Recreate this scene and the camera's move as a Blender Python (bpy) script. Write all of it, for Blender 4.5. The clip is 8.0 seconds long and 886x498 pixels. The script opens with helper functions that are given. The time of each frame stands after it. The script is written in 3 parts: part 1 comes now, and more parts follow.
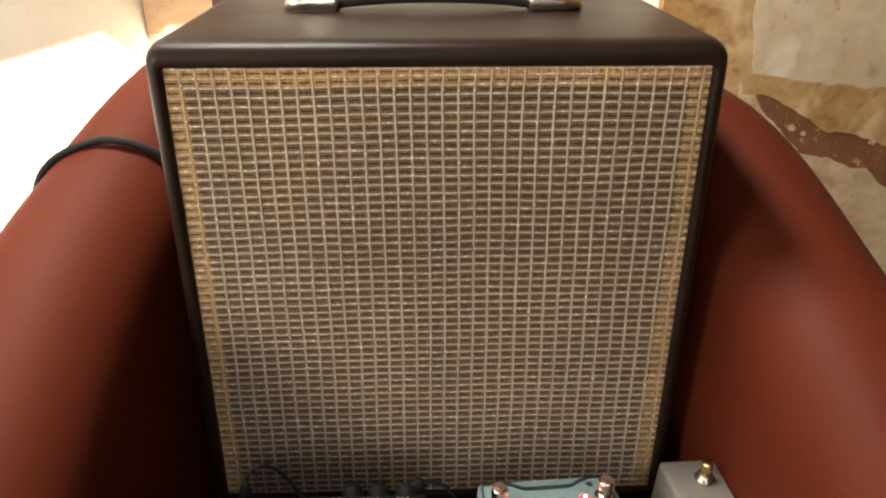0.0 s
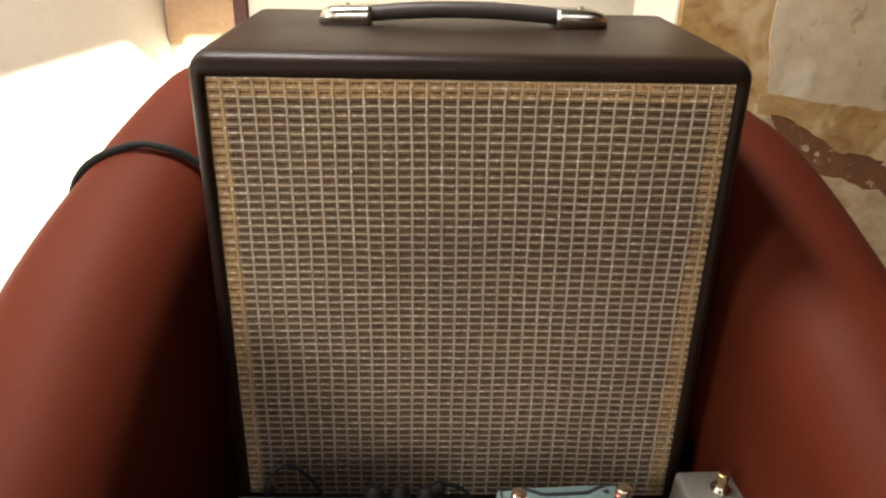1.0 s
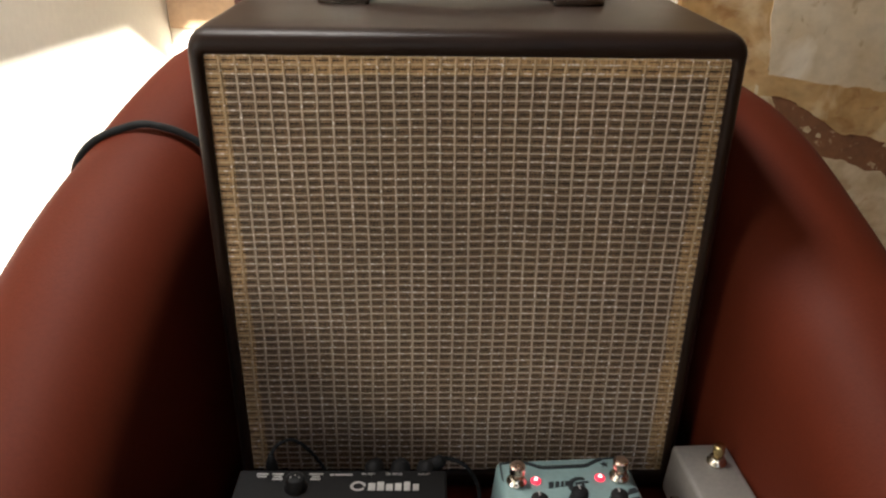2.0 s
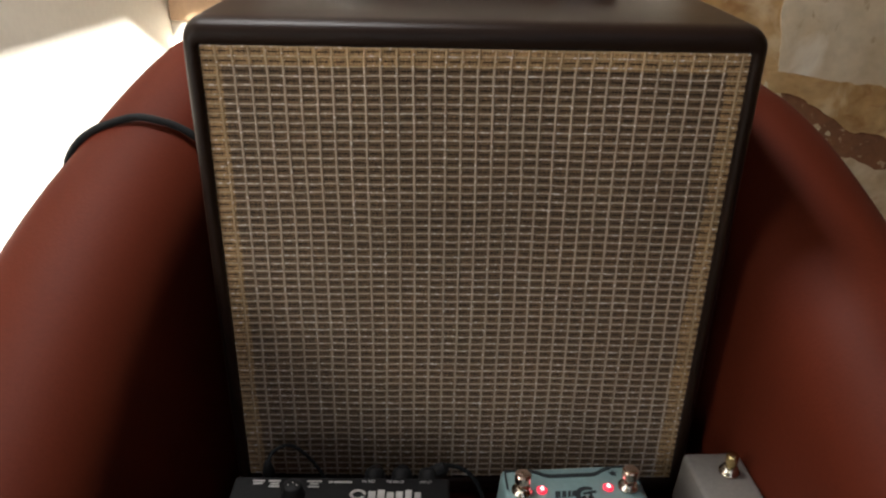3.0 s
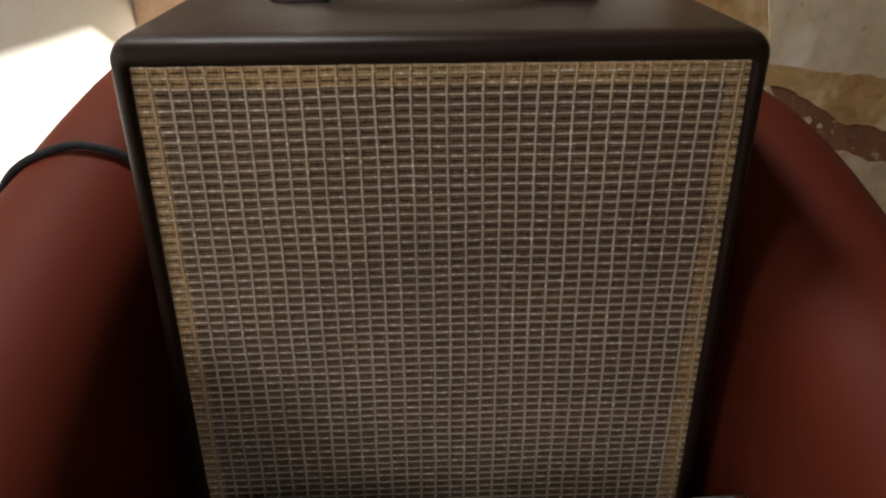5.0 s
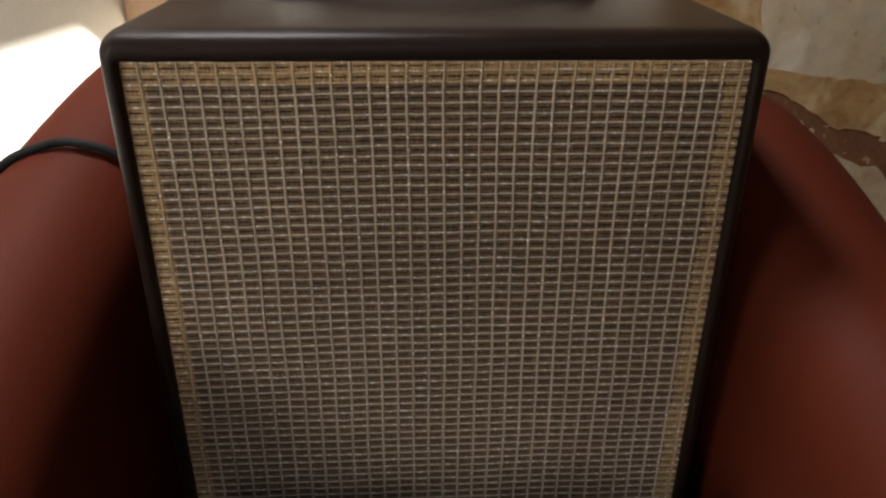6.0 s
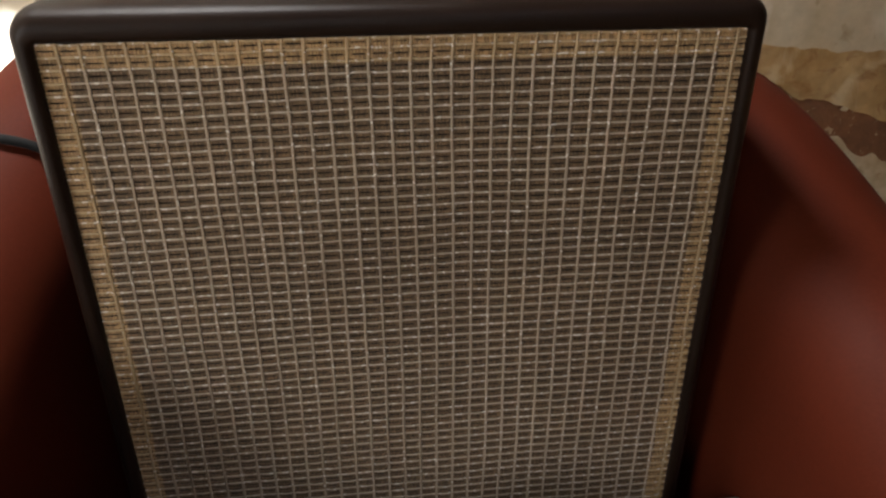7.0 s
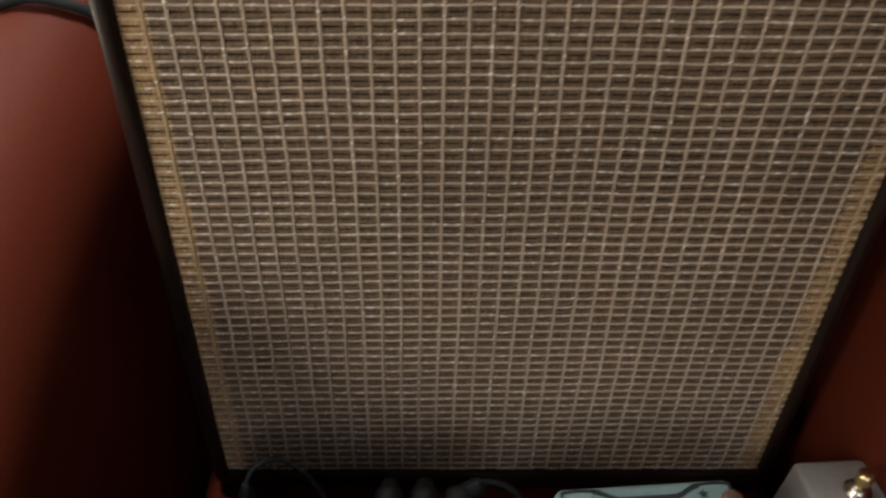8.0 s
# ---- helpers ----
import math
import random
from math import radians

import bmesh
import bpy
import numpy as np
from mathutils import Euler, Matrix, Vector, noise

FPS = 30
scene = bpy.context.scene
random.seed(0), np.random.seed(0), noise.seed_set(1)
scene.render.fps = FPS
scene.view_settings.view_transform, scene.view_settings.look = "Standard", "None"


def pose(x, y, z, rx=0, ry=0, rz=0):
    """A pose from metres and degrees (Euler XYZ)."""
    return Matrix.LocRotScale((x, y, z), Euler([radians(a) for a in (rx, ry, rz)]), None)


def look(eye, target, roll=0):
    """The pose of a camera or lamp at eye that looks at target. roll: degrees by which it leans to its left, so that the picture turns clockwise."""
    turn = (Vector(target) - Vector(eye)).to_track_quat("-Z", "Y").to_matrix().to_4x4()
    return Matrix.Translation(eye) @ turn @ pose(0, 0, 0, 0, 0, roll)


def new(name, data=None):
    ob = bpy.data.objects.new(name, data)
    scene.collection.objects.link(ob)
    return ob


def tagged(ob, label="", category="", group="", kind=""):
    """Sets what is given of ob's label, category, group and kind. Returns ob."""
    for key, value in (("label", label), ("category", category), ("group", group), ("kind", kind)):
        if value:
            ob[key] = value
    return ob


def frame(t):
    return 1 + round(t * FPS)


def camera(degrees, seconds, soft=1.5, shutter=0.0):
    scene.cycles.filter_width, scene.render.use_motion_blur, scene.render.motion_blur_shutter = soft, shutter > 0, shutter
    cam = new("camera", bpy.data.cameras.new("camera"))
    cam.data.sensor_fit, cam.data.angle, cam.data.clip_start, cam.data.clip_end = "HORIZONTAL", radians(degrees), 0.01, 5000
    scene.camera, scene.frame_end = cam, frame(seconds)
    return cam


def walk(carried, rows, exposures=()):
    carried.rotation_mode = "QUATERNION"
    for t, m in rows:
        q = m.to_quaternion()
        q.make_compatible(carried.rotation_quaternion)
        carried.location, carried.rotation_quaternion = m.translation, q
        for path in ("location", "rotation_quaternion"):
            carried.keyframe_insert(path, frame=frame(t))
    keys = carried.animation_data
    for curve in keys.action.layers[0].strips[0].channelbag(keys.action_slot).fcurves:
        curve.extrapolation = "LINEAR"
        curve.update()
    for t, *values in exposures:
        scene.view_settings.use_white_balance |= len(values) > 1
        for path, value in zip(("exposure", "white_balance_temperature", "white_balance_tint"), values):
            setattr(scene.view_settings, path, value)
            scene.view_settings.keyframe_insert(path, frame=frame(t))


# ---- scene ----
from mathutils.geometry import tessellate_polygon

cam = camera(60.75, 8.0, soft=2.3, shutter=0.3)
EXPO = [(0.0, 3.4, 6500, 10), (1.5, 2.9, 6300, 10), (3.0, 2.4, 5950, 10), (4.2, 2.2, 5950, 10), (6.0, 2.25, 5950, 10), (7.5, 2.55, 6050, 10), (8.0, 2.6, 6050, 10)]
Z0 = 0.47                      # height of the grille's lower edge over the floor
GW, GH = 0.46, 0.462           # grille cloth
walk(cam, [
    (0.0, pose(-0.0166, -0.6333, 1.0699, 64.202, -0.073, -1.719)),
    (0.5, pose(-0.0229, -0.6406, 1.0676, 65.064, 0.011, -1.878)),
    (1.0, pose(-0.0354, -0.6518, 1.0734, 65.182, -1.072, -0.675)),
    (1.5, pose(-0.0307, -0.6677, 1.0699, 64.741, -0.593, -0.670)),
    (3.0, pose(-0.0333, -0.6362, 1.0587, 63.892, -1.029, -0.299)),
    (3.5, pose(-0.0385, -0.6207, 1.0539, 64.309, -0.869, -0.301)),
    (4.0, pose(-0.0401, -0.5956, 1.0670, 63.464, -0.857, -1.048)),
    (5.5, pose(-0.0107, -0.5519, 1.0543, 63.560, 0.546, -1.956)),
    (6.0, pose(-0.0221, -0.5504, 1.0526, 63.693, -0.346, -2.401)),
    (6.5, pose(-0.0363, -0.5176, 1.0451, 62.867, -0.633, -3.862)),
    (7.0, pose(-0.0288, -0.4936, 1.0375, 62.175, 0.034, -6.085)),
    (7.5, pose(-0.0258, -0.4599, 1.0172, 60.465, -2.284, -3.487)),
    (8.0, pose(-0.0622, -0.4052, 1.0192, 52.676, -1.144, -0.934)),
], exposures=EXPO)

# ---- light ----
SUN_WAY = Vector((-0.8, 1.87, -1.0)).normalized()
world = bpy.data.worlds.new("sky")
scene.world = world
world.use_nodes = True
nt = world.node_tree
sky = nt.nodes.new("ShaderNodeTexSky")
sky.sky_type = "NISHITA"
sky.sun_disc = False
sky.sun_elevation = math.asin(-SUN_WAY.z)
sky.sun_rotation = math.atan2(-SUN_WAY.x, -SUN_WAY.y)
nt.links.new(sky.outputs[0], nt.nodes["Background"].inputs[0])
nt.nodes["Background"].inputs[1].default_value = 0.05

sun_data = bpy.data.lights.new("sun", "SUN")
sun_data.energy, sun_data.angle, sun_data.color = 5.0, radians(0.6), (1.0, 0.93, 0.82)
sun = new("sun", sun_data)
sun.matrix_world = look((0, 0, 4), Vector((0, 0, 4)) + SUN_WAY)


def area_lamp(name, eye, target, w, h, power, col):
    data = bpy.data.lights.new(name, "AREA")
    data.shape, data.size, data.size_y, data.energy, data.color = "RECTANGLE", w, h, power, col
    ob = new(name, data)
    ob.matrix_world = look(eye, target)
    return ob


# fill lamps in assumed, unseen openings: a low side window, a rooflight over the chair, and a window behind the camera
area_lamp("side_fill", (-0.94, -0.68, 1.02), (0.0, -0.20, 0.80), 0.36, 0.30, 0.82, (1.0, 0.92, 0.82))
# Added lamp in an invented roof opening; it brightens arms and cabinet top.
area_lamp("roof_fill", (-0.46, 0.27, 2.19), (-0.46, 0.27, 0), 0.26, 0.42, 5.8, (1.0, 0.93, 0.84))
# Added frontal fill from an invented window behind the camera.
area_lamp("back_fill", (-0.41, -3.95, 1.65), (-0.30, 0, 0.9), 1.0, 0.85, 1.15, (1.0, 0.95, 0.90))


# ---- materials ----
def material(name, base, other=None, rough=0.5, scale=8.0, fine=120.0, bump=0.2, metal=0.0, spec=0.5, mix=0.5, fine_mix=0.3, coat=0.0, bump_dist=0.002):
    """Two-scale noise colour, roughness change and fine relief."""
    m = bpy.data.materials.new(name)
    m.use_nodes = True
    t = m.node_tree
    b = t.nodes["Principled BSDF"]
    co = t.nodes.new("ShaderNodeTexCoord")
    n1 = t.nodes.new("ShaderNodeTexNoise")
    n1.inputs["Scale"].default_value, n1.inputs["Detail"].default_value = scale, 6
    n2 = t.nodes.new("ShaderNodeTexNoise")
    n2.inputs["Scale"].default_value, n2.inputs["Detail"].default_value = fine, 4
    for n in (n1, n2):
        t.links.new(co.outputs["Object"], n.inputs["Vector"])
    ramp = t.nodes.new("ShaderNodeValToRGB")
    other = other or tuple(c * 0.7 for c in base)
    ramp.color_ramp.elements[0].position, ramp.color_ramp.elements[1].position = 0.5 - mix * 0.4, 0.5 + mix * 0.4
    ramp.color_ramp.elements[0].color, ramp.color_ramp.elements[1].color = (*other, 1), (*base, 1)
    t.links.new(n1.outputs[0], ramp.inputs[0])
    mul = t.nodes.new("ShaderNodeMix")
    mul.data_type, mul.blend_type = "RGBA", "MULTIPLY"
    mul.inputs[0].default_value = fine_mix
    t.links.new(ramp.outputs[0], mul.inputs[6])
    t.links.new(n2.outputs[0], mul.inputs[7])
    t.links.new(mul.outputs[2], b.inputs["Base Color"])
    mr = t.nodes.new("ShaderNodeMapRange")
    mr.inputs[3].default_value, mr.inputs[4].default_value = max(0.03, rough - 0.1), min(1, rough + 0.1)
    t.links.new(n1.outputs[0], mr.inputs[0])
    t.links.new(mr.outputs[0], b.inputs["Roughness"])
    bp = t.nodes.new("ShaderNodeBump")
    bp.inputs["Strength"].default_value, bp.inputs["Distance"].default_value = bump, bump_dist
    t.links.new(n2.outputs[0], bp.inputs["Height"])
    t.links.new(bp.outputs[0], b.inputs["Normal"])
    b.inputs["Metallic"].default_value = metal
    b.inputs["Specular IOR Level"].default_value = spec
    b.inputs["Coat Weight"].default_value = coat
    return m


def leather_material():
    """Red-brown leather: soft mottling, pebble grain and faint creases."""
    m = material("red_leather", (0.102, 0.0176, 0.0068), (0.074, 0.0125, 0.0048), 0.62, 5.0, 260.0, 0.12, mix=0.9, fine_mix=0.25, bump_dist=0.001, spec=0.10)
    t = m.node_tree
    b = t.nodes["Principled BSDF"]
    old = b.inputs["Normal"].links[0].from_node
    co = t.nodes.new("ShaderNodeTexCoord")
    vo = t.nodes.new("ShaderNodeTexVoronoi")
    vo.inputs["Scale"].default_value = 420
    t.links.new(co.outputs["Object"], vo.inputs["Vector"])
    b2 = t.nodes.new("ShaderNodeBump")
    b2.inputs["Strength"].default_value, b2.inputs["Distance"].default_value = 0.15, 0.0006
    t.links.new(vo.outputs["Distance"], b2.inputs["Height"])
    t.links.new(old.outputs[0], b2.inputs["Normal"])
    t.links.new(b2.outputs[0], b.inputs["Normal"])
    return m


def thread_material(name, base, edge, rough, metal=0.0, spec=0.5, glint=0.65):
    """Woven grille yarn: the pale wood frame seen through the cloth is painted as a yellow strip along the top and
    sides; each yarn differs a little.
    """
    m = bpy.data.materials.new(name)
    m.use_nodes = True
    t = m.node_tree
    b = t.nodes["Principled BSDF"]
    co = t.nodes.new("ShaderNodeTexCoord")
    sep = t.nodes.new("ShaderNodeSeparateXYZ")
    t.links.new(co.outputs["Object"], sep.inputs[0])

    def math_node(op, a, c):
        n = t.nodes.new("ShaderNodeMath")
        n.operation = op
        for i, v in enumerate((a, c)):
            if isinstance(v, (int, float)):
                n.inputs[i].default_value = v
            elif v is not None:
                t.links.new(v, n.inputs[i])
        return n.outputs[0]
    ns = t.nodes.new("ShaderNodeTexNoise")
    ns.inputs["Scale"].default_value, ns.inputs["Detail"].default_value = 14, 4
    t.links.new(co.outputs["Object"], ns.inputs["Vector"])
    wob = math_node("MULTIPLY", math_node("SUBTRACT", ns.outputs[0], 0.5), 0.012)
    # Strip where the frame behind would show through, tinted into the yarn colour.
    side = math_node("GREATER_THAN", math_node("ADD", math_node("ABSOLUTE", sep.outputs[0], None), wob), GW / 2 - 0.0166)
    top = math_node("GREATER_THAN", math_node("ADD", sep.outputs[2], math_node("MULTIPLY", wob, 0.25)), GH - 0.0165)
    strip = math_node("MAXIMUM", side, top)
    wood_through = math_node("MULTIPLY", strip, math_node("ADD", math_node("MULTIPLY", ns.outputs[0], 1.0), 0.30))
    fine = t.nodes.new("ShaderNodeTexNoise")
    fine.inputs["Scale"].default_value, fine.inputs["Detail"].default_value = 160, 3
    t.links.new(co.outputs["Object"], fine.inputs["Vector"])
    big = t.nodes.new("ShaderNodeTexNoise")
    big.inputs["Scale"].default_value, big.inputs["Detail"].default_value = 5, 5
    t.links.new(co.outputs["Object"], big.inputs["Vector"])
    info = t.nodes.new("ShaderNodeObjectInfo")
    v = math_node("ADD", math_node("MULTIPLY", fine.outputs[0], 0.55), math_node("MULTIPLY", big.outputs[0], 0.7))
    v = math_node("ADD", v, math_node("MULTIPLY", info.outputs["Random"], 0.14))
    v = math_node("ADD", v, 0.30)
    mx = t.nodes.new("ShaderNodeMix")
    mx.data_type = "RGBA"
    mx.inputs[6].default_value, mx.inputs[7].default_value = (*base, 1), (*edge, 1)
    t.links.new(wood_through, mx.inputs[0])
    hs = t.nodes.new("ShaderNodeHueSaturation")
    t.links.new(v, hs.inputs["Value"])
    t.links.new(mx.outputs[2], hs.inputs["Color"])
    # Sparkle on the yarn is painted: near-white spots in base colour, with coat.
    fleck = t.nodes.new("ShaderNodeTexNoise")
    fleck.inputs["Scale"].default_value, fleck.inputs["Detail"].default_value = 260, 1
    t.links.new(co.outputs["Object"], fleck.inputs["Vector"])
    painted_glint = math_node("GREATER_THAN", fleck.outputs[0], glint)
    t.links.new(math_node("SUBTRACT", rough, math_node("MULTIPLY", painted_glint, rough - 0.16)), b.inputs["Roughness"])
    t.links.new(math_node("MULTIPLY", painted_glint, 0.9), b.inputs["Coat Weight"])
    b.inputs["Coat Roughness"].default_value = 0.10
    mf = t.nodes.new("ShaderNodeMix")
    mf.data_type = "RGBA"
    mf.inputs[7].default_value = (0.90, 0.84, 0.74, 1)
    t.links.new(painted_glint, mf.inputs[0])
    t.links.new(hs.outputs[0], mf.inputs[6])
    t.links.new(mf.outputs[2], b.inputs["Base Color"])
    b.inputs["Specular IOR Level"].default_value = spec
    wv = t.nodes.new("ShaderNodeTexNoise")
    wv.inputs["Scale"].default_value = 900
    t.links.new(co.outputs["Object"], wv.inputs["Vector"])
    bp = t.nodes.new("ShaderNodeBump")
    bp.inputs["Strength"].default_value, bp.inputs["Distance"].default_value = 0.35, 0.0005
    t.links.new(wv.outputs[0], bp.inputs["Height"])
    t.links.new(bp.outputs[0], b.inputs["Normal"])
    return m


def ribbed(m, per_metre, amount):
    """Fine upright filaments across a yarn, unevenly spaced."""
    t = m.node_tree
    b = t.nodes["Principled BSDF"]
    src = b.inputs["Base Color"].links[0].from_socket
    co = t.nodes.new("ShaderNodeTexCoord")
    mp = t.nodes.new("ShaderNodeMapping")
    mp.inputs["Scale"].default_value = (per_metre, 1.0, per_metre * 0.12)
    t.links.new(co.outputs["Object"], mp.inputs["Vector"])
    n = t.nodes.new("ShaderNodeTexNoise")
    n.inputs["Scale"].default_value, n.inputs["Detail"].default_value = 1.0, 2
    t.links.new(mp.outputs[0], n.inputs["Vector"])
    mr = t.nodes.new("ShaderNodeMapRange")
    mr.inputs[1].default_value, mr.inputs[2].default_value = 0.40, 0.62
    mr.inputs[3].default_value, mr.inputs[4].default_value = 1.0 - amount, 1.0 + amount * 0.6
    t.links.new(n.outputs[0], mr.inputs[0])
    hs = t.nodes.new("ShaderNodeHueSaturation")
    t.links.new(mr.outputs[0], hs.inputs["Value"])
    t.links.new(src, hs.inputs["Color"])
    t.links.new(hs.outputs[0], b.inputs["Base Color"])
    return m


def worn(m, dark, scale, low, high, stretch=1.0, amount=0.7):
    """Scattered stains and pits over a plaster's colour."""
    t = m.node_tree
    b = t.nodes["Principled BSDF"]
    src = b.inputs["Base Color"].links[0].from_socket
    co = t.nodes.new("ShaderNodeTexCoord")
    mp = t.nodes.new("ShaderNodeMapping")
    mp.inputs["Scale"].default_value = (1.0, 1.0, stretch)
    t.links.new(co.outputs["Object"], mp.inputs["Vector"])
    n = t.nodes.new("ShaderNodeTexNoise")
    n.inputs["Scale"].default_value, n.inputs["Detail"].default_value, n.inputs["Distortion"].default_value = scale, 5, 0.6
    t.links.new(mp.outputs[0], n.inputs["Vector"])
    mr = t.nodes.new("ShaderNodeMapRange")
    mr.inputs[1].default_value, mr.inputs[2].default_value, mr.inputs[4].default_value = low, high, amount
    t.links.new(n.outputs[0], mr.inputs[0])
    mx = t.nodes.new("ShaderNodeMix")
    mx.data_type = "RGBA"
    mx.inputs[7].default_value = (*dark, 1)
    t.links.new(mr.outputs[0], mx.inputs[0])
    t.links.new(src, mx.inputs[6])
    t.links.new(mx.outputs[2], b.inputs["Base Color"])
    return m


LEATHER = leather_material()
TOLEX = material("black_tolex", (0.021, 0.0112, 0.0072), (0.0155, 0.0084, 0.0056), 0.38, 9.0, 700.0, 0.35, spec=0.14, bump_dist=0.0006)
HANDLE = material("black_rubber", (0.024, 0.015, 0.011), None, 0.6, 20, 500, 0.2)
NICKEL = material("nickel", (0.80, 0.76, 0.66), (0.68, 0.62, 0.5), 0.22, 30, 300, 0.05, metal=1.0)
# Nickel with its warm pinkish reflection put into the metal colour.
WARM_NICKEL = material("nickel_warm_reflection", (0.80, 0.60, 0.48), (0.66, 0.46, 0.36), 0.28, 40, 300, 0.05, metal=1.0)
BRASS = material("worn_brass", (0.78, 0.62, 0.30), (0.62, 0.46, 0.20), 0.25, 40, 300, 0.05, metal=1.0)
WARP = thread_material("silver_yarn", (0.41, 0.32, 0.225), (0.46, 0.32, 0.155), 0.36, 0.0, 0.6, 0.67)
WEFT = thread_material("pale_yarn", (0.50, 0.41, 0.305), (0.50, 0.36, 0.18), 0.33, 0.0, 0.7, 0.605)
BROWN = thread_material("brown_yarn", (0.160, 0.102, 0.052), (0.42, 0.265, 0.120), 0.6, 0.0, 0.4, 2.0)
ribbed(BROWN, 900.0, 0.42)
BACKING = material("dark_backing", (0.022, 0.014, 0.008), None, 0.9, 20, 200)
CREAM = material("cream_plaster", (0.90, 0.85, 0.74), (0.85, 0.79, 0.67), 0.85, 3, 60, 0.15, mix=0.9, fine_mix=0.12)
PALE = material("pale_lime_plaster", (0.74, 0.63, 0.46), (0.60, 0.46, 0.28), 0.9, 7, 30, 0.25, mix=0.5, fine_mix=0.4, bump_dist=0.004)
TAN = material("tan_plaster", (0.66, 0.44, 0.20), (0.46, 0.26, 0.085), 0.92, 9, 38, 0.35, mix=0.45, fine_mix=0.5, bump_dist=0.005)
EARTH = material("bare_brown_earth", (0.30, 0.13, 0.05), (0.19, 0.08, 0.035), 0.95, 12, 60, 0.5, mix=0.7, fine_mix=0.5, bump_dist=0.008)
OLDCREAM = material("stained_cream_plaster", (0.74, 0.62, 0.42), (0.56, 0.40, 0.22), 0.9, 9, 36, 0.3, mix=0.45, fine_mix=0.45, bump_dist=0.004)
worn(PALE, (0.30, 0.20, 0.10), 26, 0.60, 0.70, 0.7, 0.6)
worn(PALE, (0.74, 0.68, 0.56), 9, 0.54, 0.70, 0.5, 0.7)
worn(TAN, (0.26, 0.12, 0.04), 17, 0.54, 0.68, 1.6, 0.8)
worn(TAN, (0.66, 0.52, 0.32), 11, 0.55, 0.68, 0.8, 0.6)
worn(OLDCREAM, (0.34, 0.21, 0.10), 28, 0.60, 0.70, 1.0, 0.6)
worn(EARTH, (0.50, 0.36, 0.22), 55, 0.62, 0.70, 1.0, 0.7)
FLOORTILE = material("brown_floor", (0.20, 0.13, 0.08), (0.15, 0.095, 0.055), 0.5, 3, 60, 0.1)
REDWOOD = material("dark_red_paint", (0.10, 0.022, 0.014), None, 0.45, 12, 90)
TANWOOD = material("tan_wood", (0.62, 0.42, 0.25), (0.52, 0.33, 0.18), 0.55, 6, 60)
CABLE = material("black_cable", (0.018, 0.019, 0.019), None, 0.7, 30, 300, spec=0.15)
BLACK = material("black_paint", (0.009, 0.0085, 0.0085), None, 0.62, 30, 300, 0.1, spec=0.18)
WHITEINK = material("white_ink", (0.46, 0.44, 0.41), None, 0.6, 60, 300, 0.02)
TEAL = material("pale_teal_paint", (0.25, 0.36, 0.355), (0.21, 0.31, 0.305), 0.35, 20, 200, 0.05)
DARKINK = material("dark_teal_ink", (0.015, 0.022, 0.026), None, 0.5, 30, 200, 0.02)
GREY = material("brushed_grey_paint", (0.27, 0.245, 0.22), (0.23, 0.21, 0.19), 0.42, 15, 260, 0.15, metal=0.25)
DARKWOOD = material("dark_wood", (0.06, 0.03, 0.015), None, 0.5, 10, 80)
LED = bpy.data.materials.new("red_led")
LED.use_nodes = True
lb = LED.node_tree.nodes["Principled BSDF"]
lb.inputs["Base Color"].default_value = (0.5, 0.01, 0.02, 1)
lb.inputs["Emission Color"].default_value = (1.0, 0.03, 0.06, 1)
lb.inputs["Emission Strength"].default_value = 0.28
LEDHOT = bpy.data.materials.new("bright_led_digit")
LEDHOT.use_nodes = True
lb = LEDHOT.node_tree.nodes["Principled BSDF"]
lb.inputs["Emission Color"].default_value = (1.0, 0.55, 0.5, 1)
lb.inputs["Emission Strength"].default_value = 1.0


# ---- mesh helpers ----
def mesh_object(name, verts, faces, mat, parent=None, smooth=False, label=""):
    me = bpy.data.meshes.new(name)
    me.from_pydata([tuple(v) for v in verts], [], faces)
    me.materials.append(mat)
    if smooth:
        me.shade_smooth()
    me.update()
    ob = new(name, me)
    if parent is not None:
        ob.parent = parent
    return tagged(ob, label)


def part(name, bm, mat, parent=None, label="", smooth=False):
    me = bpy.data.meshes.new(name)
    bmesh.ops.recalc_face_normals(bm, faces=bm.faces)
    bm.to_mesh(me)
    bm.free()
    me.materials.append(mat)
    if smooth:
        me.shade_smooth()
    ob = new(name, me)
    if parent is not None:
        ob.parent = parent
    return tagged(ob, label)


def thing(name, label, category, at=(0, 0, 0), group="", kind=""):
    ob = new(name)
    ob.location = at
    ob.empty_display_size = 0.05
    return tagged(ob, label, category, group, kind)


def slab(x0, x1, y0, y1, z0, z1, bevel=0.0, seg=2):
    bm = bmesh.new()
    bmesh.ops.create_cube(bm, size=1)
    for v in bm.verts:
        v.co = Vector((x0 + (v.co.x + 0.5) * (x1 - x0), y0 + (v.co.y + 0.5) * (y1 - y0), z0 + (v.co.z + 0.5) * (z1 - z0)))
    if bevel:
        bmesh.ops.bevel(bm, geom=list(bm.edges), offset=bevel, segments=seg, profile=0.5, affect="EDGES")
    return bm


def lathe(profile, steps=24, at=(0, 0, 0)):
    """A turned body from (radius, height) pairs."""
    bm = bmesh.new()
    rings = []
    for r, z in profile:
        rings.append([bm.verts.new((at[0] + r * math.cos(2 * math.pi * i / steps), at[1] + r * math.sin(2 * math.pi * i / steps), at[2] + z)) for i in range(steps)])
    for a, b in zip(rings, rings[1:]):
        for i in range(steps):
            bm.faces.new((a[i], a[(i + 1) % steps], b[(i + 1) % steps], b[i]))
    bm.faces.new(rings[0][::-1])
    bm.faces.new(rings[-1])
    return bm


